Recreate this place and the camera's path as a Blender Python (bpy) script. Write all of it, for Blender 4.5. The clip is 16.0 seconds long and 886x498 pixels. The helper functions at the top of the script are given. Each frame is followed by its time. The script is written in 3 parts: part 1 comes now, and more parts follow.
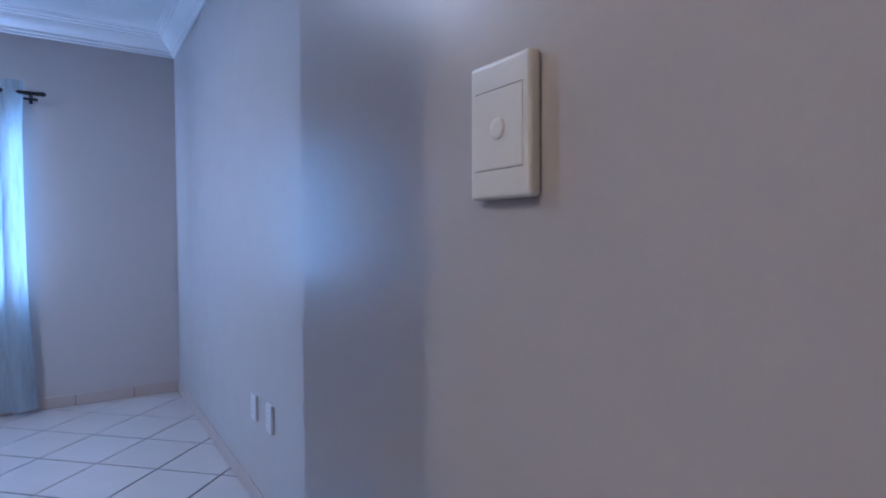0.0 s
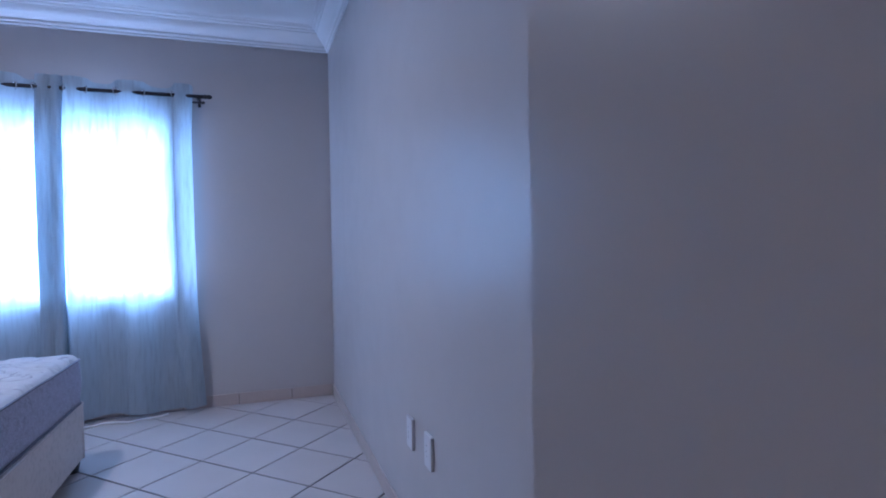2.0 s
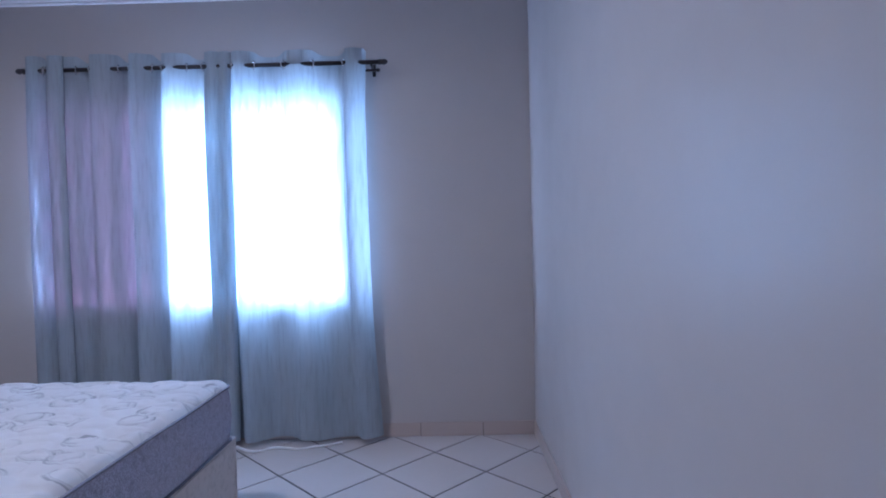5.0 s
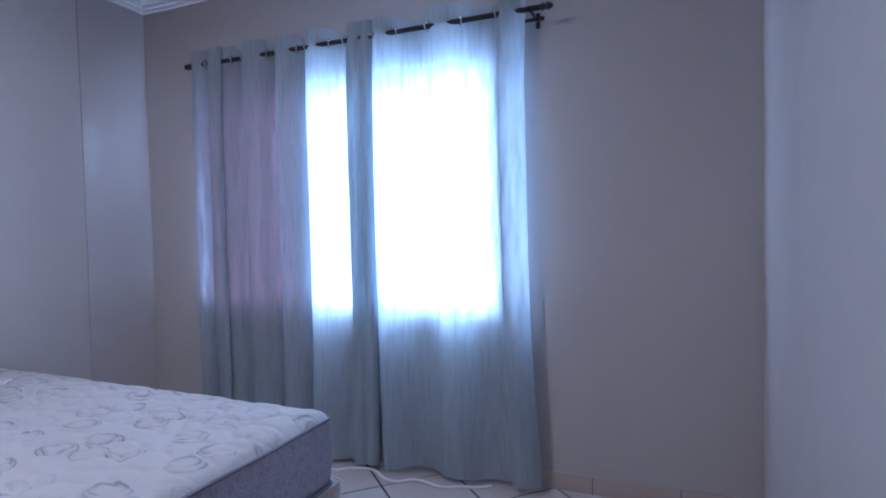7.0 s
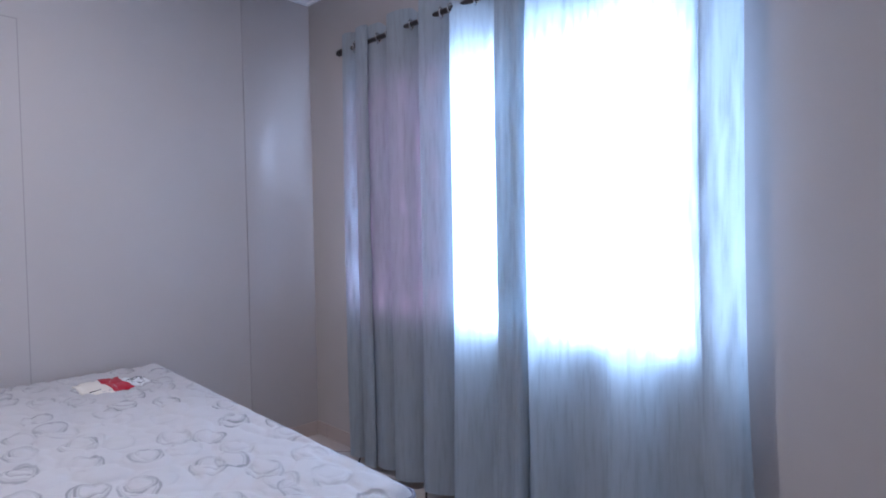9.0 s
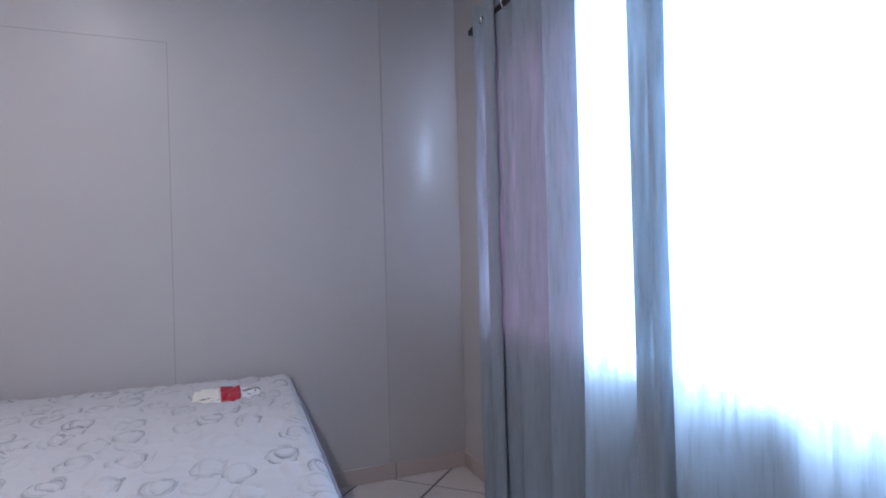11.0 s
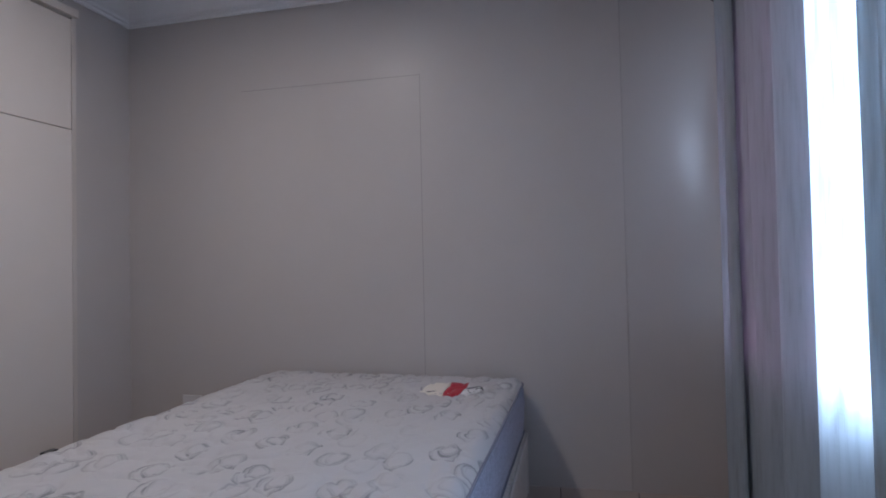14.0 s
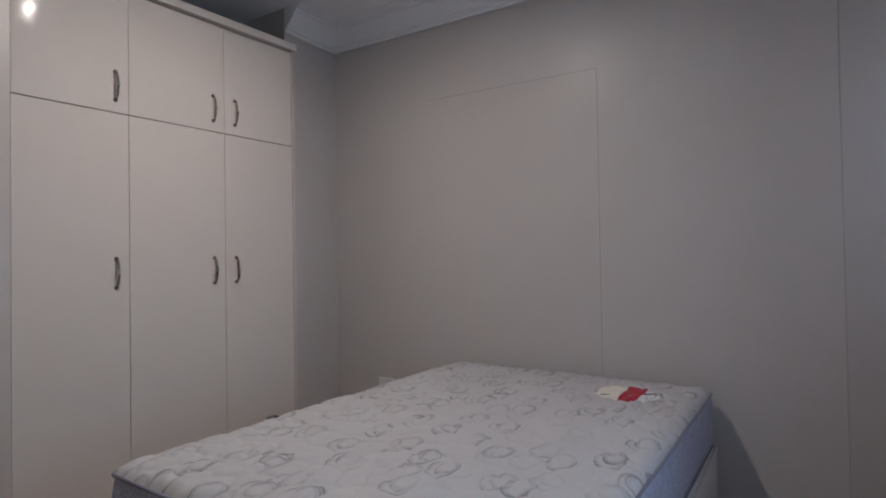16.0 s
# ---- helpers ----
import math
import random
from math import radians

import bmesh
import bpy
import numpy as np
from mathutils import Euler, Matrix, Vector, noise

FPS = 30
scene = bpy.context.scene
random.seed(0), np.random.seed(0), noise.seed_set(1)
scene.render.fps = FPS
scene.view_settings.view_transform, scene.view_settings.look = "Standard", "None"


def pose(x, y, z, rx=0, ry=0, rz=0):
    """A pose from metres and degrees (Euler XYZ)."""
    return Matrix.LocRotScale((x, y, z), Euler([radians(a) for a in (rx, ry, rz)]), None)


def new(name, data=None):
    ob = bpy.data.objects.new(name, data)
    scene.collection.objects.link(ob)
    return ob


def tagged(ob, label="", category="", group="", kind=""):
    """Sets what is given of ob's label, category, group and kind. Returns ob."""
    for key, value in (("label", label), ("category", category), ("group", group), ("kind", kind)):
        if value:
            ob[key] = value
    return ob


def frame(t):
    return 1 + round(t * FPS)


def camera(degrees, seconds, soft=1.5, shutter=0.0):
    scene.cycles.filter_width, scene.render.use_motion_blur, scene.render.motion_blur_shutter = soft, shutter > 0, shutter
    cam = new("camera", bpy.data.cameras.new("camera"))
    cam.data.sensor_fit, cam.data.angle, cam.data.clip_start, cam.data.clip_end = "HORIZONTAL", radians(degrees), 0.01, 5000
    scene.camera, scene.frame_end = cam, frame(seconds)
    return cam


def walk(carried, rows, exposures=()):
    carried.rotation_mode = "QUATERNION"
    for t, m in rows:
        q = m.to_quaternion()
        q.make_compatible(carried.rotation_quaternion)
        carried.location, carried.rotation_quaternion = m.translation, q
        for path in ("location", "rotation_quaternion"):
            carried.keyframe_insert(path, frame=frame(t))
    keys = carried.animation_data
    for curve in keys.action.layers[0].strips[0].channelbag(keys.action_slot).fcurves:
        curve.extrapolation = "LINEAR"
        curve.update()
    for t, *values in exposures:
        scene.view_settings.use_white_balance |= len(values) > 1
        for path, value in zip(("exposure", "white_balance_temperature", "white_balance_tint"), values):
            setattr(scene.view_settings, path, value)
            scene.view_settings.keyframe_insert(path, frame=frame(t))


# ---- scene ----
cam = camera(77.00, 16.0, soft=1.9)
# seconds, x, y, z, yaw, pitch, roll
ROUTE = [
    (0, -0.675, -4.801, 1.221, -33.539, -1.461, 0.242),
    (0.5, -0.627, -4.699, 1.211, -28.517, -1.426, 0.390),
    (1, -0.601, -4.580, 1.219, -25.114, -1.516, 0.604),
    (1.5, -0.588, -4.453, 1.206, -22.156, -1.356, 0.764),
    (2, -0.568, -4.304, 1.199, -18.859, -1.271, 0.813),
    (2.5, -0.557, -4.171, 1.180, -15.576, -1.110, 0.929),
    (3, -0.545, -4.001, 1.162, -12.471, -1.019, 1.233),
    (3.5, -0.540, -3.835, 1.145, -10.004, -0.716, 1.257),
    (4, -0.579, -3.652, 1.165, -7.396, -1.132, 1.244),
    (6.5, -0.348, -2.761, 1.243, 16.472, -2.280, 1.403),
    (7, -0.355, -2.573, 1.227, 22.054, -2.041, 1.219),
    (7.5, -0.385, -2.405, 1.260, 27.093, -2.599, 1.265),
    (8, -0.417, -2.237, 1.251, 31.813, -2.374, 0.797),
    (8.5, -0.402, -2.063, 1.271, 38.963, -2.594, 0.866),
    (9, -0.439, -1.881, 1.235, 44.360, -1.843, 0.941),
    (9.5, -0.468, -1.704, 1.204, 50.265, -1.089, 1.220),
    (12, -0.659, -0.964, 1.193, 79.565, 0.063, 1.347),
    (12.5, -0.685, -0.882, 1.193, 85.060, 0.191, 1.312),
    (13, -0.679, -0.800, 1.189, 92.076, 0.460, 1.493),
    (13.5, -0.628, -0.719, 1.204, 97.755, 0.414, 1.579),
    (14, -0.602, -0.695, 1.184, 102.691, 1.363, 1.206),
    (14.5, -0.589, -0.666, 1.209, 108.023, 0.933, 1.292),
    (15, -0.606, -0.637, 1.210, 113.243, 0.906, 1.227),
    (15.5, -0.603, -0.620, 1.212, 117.785, 0.981, 0.990),
    (16, -0.589, -0.605, 1.216, 122.141, 0.872, 0.905),
]
EXPOSURES = [
    (0.0, 0.93, 4080, 14),
    (1.0, 0.62, 4130, 16),
    (2.5, 0.70, 4290, 19),
    (4.0, 0.82, 4450, 19),
    (6.5, 0.45, 4580, 18),
    (8.0, 0.55, 4800, 18),
    (9.5, 0.85, 5100, 17),
    (12.0, 0.33, 5080, 15),
    (13.0, 0.06, 5080, 15),
    (14.0, 0.0, 5450, 15),
    (16.0, 0.05, 5800, 12),
]
walk(cam, [(t, pose(x, y, z, 90 + pitch, roll, yaw)) for t, x, y, z, yaw, pitch, roll in ROUTE], EXPOSURES)

# ---------------------------------------------------------------- light
world = bpy.data.worlds.new("sky")
scene.world = world
world.use_nodes = True
wn = world.node_tree
sky = wn.nodes.new("ShaderNodeTexSky")
sky.sky_type, sky.sun_disc = "NISHITA", False
sky.sun_elevation, sky.sun_rotation = radians(48), radians(20)
wn.nodes["Background"].inputs["Strength"].default_value = 0.1
wn.links.new(sky.outputs[0], wn.nodes["Background"].inputs[0])

# daylight standing in the window opening
day = bpy.data.lights.new("window_daylight", "AREA")
day.shape, day.size, day.size_y, day.energy = "RECTANGLE", 1.74, 1.14, 78
day.color = (0.74, 0.87, 1.0)
day_ob = new("window_daylight", day)
day_ob.matrix_world = pose(-1.985, 0.06, 1.40, -89, 0, 0)

# added lamp in the foot of the opening, facing up to brighten above the curtain
rise = bpy.data.lights.new("added_uplight", "AREA")
rise.shape, rise.size, rise.size_y, rise.energy = "RECTANGLE", 1.70, 0.05, 9
rise.color = (0.86, 0.92, 1.0)
rise_ob = new("added_uplight", rise)
rise_ob.matrix_world = pose(-1.985, 0.0, 0.845, -172, 0, 0)

LAMP_AT = (-1.92, -1.93)
LAMP_POWER = 3800.0


# ---------------------------------------------------------------- materials
def material(name):
    m = bpy.data.materials.new(name)
    m.use_nodes = True
    nt = m.node_tree
    return m, nt, nt.nodes["Principled BSDF"]


def node(nt, kind, **values):
    n = nt.nodes.new(kind)
    for key, value in values.items():
        if key in n.inputs:
            n.inputs[key].default_value = value
    return n


def coords(nt, scale=(1, 1, 1), source="Object"):
    c = nt.nodes.new("ShaderNodeTexCoord")
    mp = nt.nodes.new("ShaderNodeMapping")
    mp.inputs["Scale"].default_value = scale
    nt.links.new(c.outputs[source], mp.inputs["Vector"])
    return mp.outputs["Vector"]


def noise_tex(nt, vec, scale, detail=4.0, rough=0.55, distortion=0.0):
    n = node(nt, "ShaderNodeTexNoise", Scale=scale, Detail=detail, Roughness=rough, Distortion=distortion)
    nt.links.new(vec, n.inputs["Vector"])
    return n.outputs["Fac"]


def ramp(nt, fac, stops):
    r = nt.nodes.new("ShaderNodeValToRGB")
    els = r.color_ramp.elements
    while len(els) < len(stops):
        els.new(0.5)
    for e, (p, c) in zip(els, stops):
        e.position, e.color = p, (*c, 1) if len(c) == 3 else c
    nt.links.new(fac, r.inputs["Fac"])
    return r.outputs["Color"]


def grey(v):
    return (v, v, v)


def mix(nt, fac, a, b, mode="MIX"):
    n = nt.nodes.new("ShaderNodeMix")
    n.data_type, n.blend_type = "RGBA", mode
    for sock, val in ((n.inputs[0], fac), (n.inputs[6], a), (n.inputs[7], b)):
        if isinstance(val, (int, float)):
            sock.default_value = val
        elif isinstance(val, tuple):
            sock.default_value = (*val, 1)
        else:
            nt.links.new(val, sock)
    return n.outputs[2]


def bump(nt, bsdf, height, strength=0.2, distance=0.002):
    b = node(nt, "ShaderNodeBump", Strength=strength, Distance=distance)
    nt.links.new(height, b.inputs["Height"])
    nt.links.new(b.outputs["Normal"], bsdf.inputs["Normal"])
    return b


def plain(name, colour, rough=0.5, metal=0.0, grain=300.0, wear=0.12, strength=0.05, uneven=0.05):
    m, nt, b = material(name)
    v = coords(nt)
    n1, n2 = noise_tex(nt, v, 7.0), noise_tex(nt, v, grain, 2.0)
    c = mix(nt, n1, tuple(x * (1 - wear) for x in colour), tuple(min(1, x * (1 + wear * 0.6)) for x in colour))
    nt.links.new(c, b.inputs["Base Color"])
    b.inputs["Metallic"].default_value = metal
    r = ramp(nt, n1, [(0.3, grey(max(0.02, rough - uneven))), (0.7, grey(min(1, rough + uneven)))])
    nt.links.new(r, b.inputs["Roughness"])
    bump(nt, b, n2, strength, 0.0006)
    return m


def wall_paint(name, colour, rough=0.32, gloss=0.15):
    m, nt, b = material(name)
    v = coords(nt)
    big, mid, fine = noise_tex(nt, v, 0.9, 3.0), noise_tex(nt, v, 6.0, 5.0), noise_tex(nt, v, 130.0, 3.0)
    c = mix(nt, big, tuple(x * 0.95 for x in colour), tuple(min(1, x * 1.03) for x in colour))
    c = mix(nt, ramp(nt, mid, [(0.42, grey(0.0)), (0.75, grey(0.22))]), c, tuple(x * 0.9 for x in colour))
    nt.links.new(c, b.inputs["Base Color"])
    nt.links.new(ramp(nt, mid, [(0.3, grey(rough - 0.02)), (0.7, grey(rough + 0.03))]), b.inputs["Roughness"])
    add = node(nt, "ShaderNodeMath")
    add.operation = "MULTIPLY_ADD"
    add.inputs[1].default_value = 0.4
    nt.links.new(mid, add.inputs[0])
    nt.links.new(fine, add.inputs[2])
    b.inputs["Specular IOR Level"].default_value = gloss
    bump(nt, b, add.outputs[0], 0.08, 0.002)
    return m


def tile_glaze(name, colour, rough=0.22):
    m, nt, b = material(name)
    v = coords(nt)
    info = nt.nodes.new("ShaderNodeObjectInfo")
    n1, n2 = noise_tex(nt, v, 4.0, 5.0), noise_tex(nt, v, 90.0, 3.0)
    c = mix(nt, n1, tuple(x * 0.93 for x in colour), tuple(min(1, x * 1.04) for x in colour))
    c = mix(nt, ramp(nt, info.outputs["Random"], [(0.0, grey(0.0)), (1.0, grey(0.5))]), c, tuple(x * f for x, f in zip(colour, (0.93, 0.90, 0.87))))
    c = mix(nt, ramp(nt, n2, [(0.35, grey(0.0)), (0.75, grey(0.18))]), c, tuple(x * 0.85 for x in colour))
    nt.links.new(c, b.inputs["Base Color"])
    nt.links.new(ramp(nt, n1, [(0.2, grey(rough - 0.02)), (0.8, grey(rough + 0.04))]), b.inputs["Roughness"])
    return m


def curtain_cloth(name, colour, glow, open_low, open_high, scatter):
    """Loosely woven cloth: part reflects, part lets light scatter through, and the gaps of the weave are open."""
    m, nt, b = material(name)
    nt.nodes.remove(b)
    out = nt.nodes["Material Output"]
    v_up, v_across = coords(nt, (520, 520, 7)), coords(nt, (30, 30, 620))
    v_slub = coords(nt, (62, 62, 6.5))
    warp, weft, slub = noise_tex(nt, v_up, 1.0, 2.0), noise_tex(nt, v_across, 1.0, 2.0), noise_tex(nt, v_slub, 1.0, 2.0)
    s1 = node(nt, "ShaderNodeMath")
    s1.operation = "ADD"
    nt.links.new(warp, s1.inputs[0])
    soften = node(nt, "ShaderNodeMath")
    soften.operation = "MULTIPLY_ADD"
    soften.inputs[1].default_value, soften.inputs[2].default_value = 0.5, 0.25
    nt.links.new(weft, soften.inputs[0])
    nt.links.new(soften.outputs[0], s1.inputs[1])
    s2 = node(nt, "ShaderNodeMath")
    s2.operation = "ADD"
    nt.links.new(s1.outputs[0], s2.inputs[0])
    bolder = node(nt, "ShaderNodeMath")
    bolder.operation = "MULTIPLY_ADD"
    bolder.inputs[1].default_value, bolder.inputs[2].default_value = 2.0, -0.5
    nt.links.new(slub, bolder.inputs[0])
    nt.links.new(bolder.outputs[0], s2.inputs[1])
    third = node(nt, "ShaderNodeMath")
    third.operation = "MULTIPLY"
    third.inputs[1].default_value = 0.3333
    nt.links.new(s2.outputs[0], third.inputs[0])
    weave = third.outputs[0]
    tone = mix(nt, ramp(nt, weave, [(0.38, grey(0.0)), (0.62, grey(1.0))]), tuple(x * 0.94 for x in colour), tuple(min(1, x * 1.04) for x in colour))
    thin = mix(nt, ramp(nt, weave, [(0.38, grey(0.0)), (0.62, grey(1.0))]), tuple(x * 0.55 for x in glow), tuple(min(1, x * 1.04) for x in glow))
    d, t, o = nt.nodes.new("ShaderNodeBsdfDiffuse"), nt.nodes.new("ShaderNodeBsdfTranslucent"), nt.nodes.new("ShaderNodeBsdfTransparent")
    nt.links.new(tone, d.inputs["Color"])
    nt.links.new(thin, t.inputs["Color"])
    cloth = nt.nodes.new("ShaderNodeMixShader")
    cloth.inputs[0].default_value = scatter
    nt.links.new(d.outputs[0], cloth.inputs[1])
    nt.links.new(t.outputs[0], cloth.inputs[2])
    gap = nt.nodes.new("ShaderNodeMixShader")
    nt.links.new(ramp(nt, weave, [(0.45, grey(open_low)), (0.60, grey(open_high))]), gap.inputs[0])
    nt.links.new(cloth.outputs[0], gap.inputs[1])
    nt.links.new(o.outputs[0], gap.inputs[2])
    nt.links.new(gap.outputs[0], out.inputs["Surface"])
    bb = node(nt, "ShaderNodeBump", Strength=0.25, Distance=0.002)
    nt.links.new(weave, bb.inputs["Height"])
    nt.links.new(bb.outputs["Normal"], d.inputs["Normal"])
    return m


def mattress_ticking(name):
    """White knitted top with grey hand-drawn rings."""
    m, nt, b = material(name)
    v = coords(nt)
    warp = node(nt, "ShaderNodeTexNoise", Scale=10.0, Detail=3.0)
    nt.links.new(v, warp.inputs["Vector"])
    shift = nt.nodes.new("ShaderNodeVectorMath")
    shift.operation = "MULTIPLY_ADD"
    shift.inputs[1].default_value = (0.034, 0.034, 0)
    nt.links.new(warp.outputs["Color"], shift.inputs[0])
    nt.links.new(v, shift.inputs[2])
    lines = None
    for turn, sc, r0, off, jog, lo in ((0.3, 5.3, 0.32, 0.0, 0.0, 0.16), (0.3, 5.3, 0.25, 0.0, 0.022, 0.24), (1.4, 4.2, 0.24, 8.1, 0.0, 0.42)):
        mp = nt.nodes.new("ShaderNodeMapping")
        mp.inputs["Rotation"].default_value = (0, 0, turn)
        mp.inputs["Location"].default_value = (off + jog, off * 0.6 - jog * 0.4, 0)
        mp.inputs["Scale"].default_value = (1.0, 1.35, 1.0)
        nt.links.new(shift.outputs[0], mp.inputs["Vector"])
        vo = node(nt, "ShaderNodeTexVoronoi", Scale=sc, Randomness=0.55)
        vo.voronoi_dimensions = "2D"
        nt.links.new(mp.outputs[0], vo.inputs["Vector"])
        ring = ramp(nt, vo.outputs["Distance"], [(r0 - 0.080, grey(0)), (r0 - 0.062, grey(0.45)), (r0 - 0.042, grey(0.08)), (r0 - 0.018, grey(0.8)), (r0 + 0.004, grey(0.8)), (r0 + 0.024, grey(0))])
        pick = ramp(nt, vo.outputs["Color"], [(lo, grey(0)), (lo + 0.25, grey(1))])
        broken = ramp(nt, noise_tex(nt, mp.outputs[0], 11.0, 2.0), [(0.38, grey(0.05)), (0.62, grey(1))])
        one = mix(nt, 1.0, mix(nt, 1.0, ring, pick, "MULTIPLY"), broken, "MULTIPLY")
        lines = one if lines is None else mix(nt, 1.0, lines, one, "LIGHTEN")
    soft = noise_tex(nt, v, 3.0, 3.0)
    base = mix(nt, soft, (0.44, 0.43, 0.44), (0.51, 0.50, 0.505))
    strong = mix(nt, 1.0, lines, ramp(nt, soft, [(0.3, grey(0.6)), (0.6, grey(1.0))]), "MULTIPLY")
    c = mix(nt, strong, base, (0.16, 0.155, 0.17))
    nt.links.new(c, b.inputs["Base Color"])
    b.inputs["Roughness"].default_value = 0.85
    knit = noise_tex(nt, v, 480.0, 2.0)
    h = mix(nt, 0.5, knit, lines, "SUBTRACT")
    bump(nt, b, h, 0.35, 0.003)
    return m


def speckled(name, dark, light, scale=260.0, rough=0.9):
    m, nt, b = material(name)
    v = coords(nt)
    n1, n2 = noise_tex(nt, v, scale, 2.0), noise_tex(nt, v, 4.0, 3.0)
    n3 = noise_tex(nt, v, 45.0, 4.0)
    c = mix(nt, ramp(nt, n1, [(0.42, grey(0)), (0.60, grey(1))]), dark, light)
    c = mix(nt, ramp(nt, n3, [(0.5, grey(0)), (0.68, grey(0.45))]), c, tuple(x * 0.6 for x in dark))
    c = mix(nt, ramp(nt, n2, [(0.35, grey(0.0)), (0.7, grey(0.25))]), c, light)
    nt.links.new(c, b.inputs["Base Color"])
    b.inputs["Roughness"].default_value = rough
    bump(nt, b, n1, 0.35, 0.0015)
    return m


WALL = wall_paint("wall_paint", (0.50, 0.465, 0.448))
CEILING = wall_paint("ceiling_paint", (0.82, 0.81, 0.81), 0.6)
CORNICE = wall_paint("cornice_paint", (0.80, 0.79, 0.79), 0.45)
SHEEN_STRIP = wall_paint("sheen_strip_paint", (0.48, 0.445, 0.43), 0.24, 0.32)
JOINT = plain("filled_joint", (0.37, 0.34, 0.325), 0.6)
FAINT = plain("painted_joint", (0.42, 0.388, 0.372), 0.5)
GROUT = plain("dark_grout", (0.035, 0.033, 0.036), 0.9, grain=180.0, strength=0.2)
TILE = tile_glaze("floor_tile_glaze", (0.56, 0.515, 0.49))
SKIRT = tile_glaze("skirting_tile_glaze", (0.50, 0.42, 0.38), 0.3)
CURTAIN = curtain_cloth("blue_grey_linen", (0.39, 0.43, 0.475), (0.68, 0.79, 0.85), 0.0, 0.11, 0.28)
INNER = curtain_cloth("dusty_pink_lining", (0.33, 0.21, 0.245), (0.40, 0.19, 0.24), 0.0, 0.0, 0.22)
ROD = plain("dark_rod", (0.025, 0.02, 0.022), 0.35)
CHROME = plain("eyelet_chrome", (0.75, 0.75, 0.76), 0.18, 1.0)
ALU = plain("white_aluminium", (0.72, 0.72, 0.72), 0.4)
TICKING = mattress_ticking("mattress_ticking")
BORDER = speckled("grey_border", (0.33, 0.33, 0.42), (0.50, 0.50, 0.61), 190.0)
PIPING = plain("piping", (0.20, 0.20, 0.25), 0.8)
BASE = speckled("cream_base_cloth", (0.60, 0.55, 0.52), (0.66, 0.61, 0.58), 420.0, 0.7)
FOOT = plain("black_plastic", (0.015, 0.015, 0.016), 0.45)
RED = plain("red_label", (0.42, 0.008, 0.03), 0.5)
CREAM = plain("cream_label", (0.74, 0.70, 0.62), 0.6)
PALE = plain("pale_label", (0.70, 0.71, 0.72), 0.5)
INK = plain("dark_ink", (0.06, 0.06, 0.07), 0.6)
DOOR = plain("cream_gloss_paint", (0.64, 0.585, 0.54), 0.09, wear=0.03, grain=25.0, strength=0.03, uneven=0.008)
CARCASS = plain("wardrobe_frame_paint", (0.54, 0.49, 0.45), 0.35)
SHADE_GAP = plain("painted_hole_shade", (0.05, 0.045, 0.045), 0.9)
SEAM = plain("plastic_seam", (0.26, 0.23, 0.20), 0.7)
BRONZE = plain("dark_bronze", (0.27, 0.24, 0.22), 0.28, 0.9)
PLASTIC = plain("ivory_plastic", (0.74, 0.70, 0.62), 0.35, wear=0.05, strength=0.02)
PLASTIC2 = plain("white_plastic", (0.66, 0.65, 0.66), 0.4, wear=0.05, strength=0.02)
CORD = plain("white_pvc", (0.80, 0.80, 0.80), 0.4)

GLASS, gnt, gb = material("window_glass")
gb.inputs["Base Color"].default_value = (0.95, 0.98, 0.98, 1)
gb.inputs["Transmission Weight"].default_value = 1.0
gb.inputs["Roughness"].default_value = 0.02
gb.inputs["IOR"].default_value = 1.45

GLOW, wnt, wb = material("lit_lamp_lens")
wb.inputs["Base Color"].default_value = (0.9, 0.85, 0.75, 1)
wb.inputs["Emission Color"].default_value = (1.0, 0.85, 0.69, 1)
wb.inputs["Emission Strength"].default_value = LAMP_POWER


WARM_GLOW, hnt, hb = material("lit_warm_bulb")
hb.inputs["Base Color"].default_value = (0.9, 0.8, 0.65, 1)
hb.inputs["Emission Color"].default_value = (1.0, 0.665, 0.34, 1)
hb.inputs["Emission Strength"].default_value = 335.0

# gloss doors: brushed-on paint, a little wavy up and down
dnt = DOOR.node_tree
brushed = noise_tex(dnt, coords(dnt, (1.5, 1.5, 150)), 1.0, 2.0)
for n in dnt.nodes:
    if n.bl_idname == "ShaderNodeBump":
        dnt.links.new(brushed, n.inputs["Height"])
        n.inputs["Strength"].default_value, n.inputs["Distance"].default_value = 0.4, 0.0005

dnt.nodes["Principled BSDF"].inputs["Specular IOR Level"].default_value = 0.05

# ---------------------------------------------------------------- mesh helpers
def link(name, bm, mat, smooth=False):
    me = bpy.data.meshes.new(name)
    bm.normal_update()
    bm.to_mesh(me)
    bm.free()
    me.materials.append(mat)
    if smooth:
        me.shade_smooth()
    return new(name, me)


def part(name, bm, mat, parent, label="", smooth=False):
    ob = link(name, bm, mat, smooth)
    ob.parent = parent
    ob.matrix_parent_inverse = parent.matrix_basis.inverted()
    return tagged(ob, label)


def empty(name, at, label, category, group=""):
    ob = new(name)
    ob.matrix_basis = at if isinstance(at, Matrix) else Matrix.Translation(at)
    return tagged(ob, label, category, group)


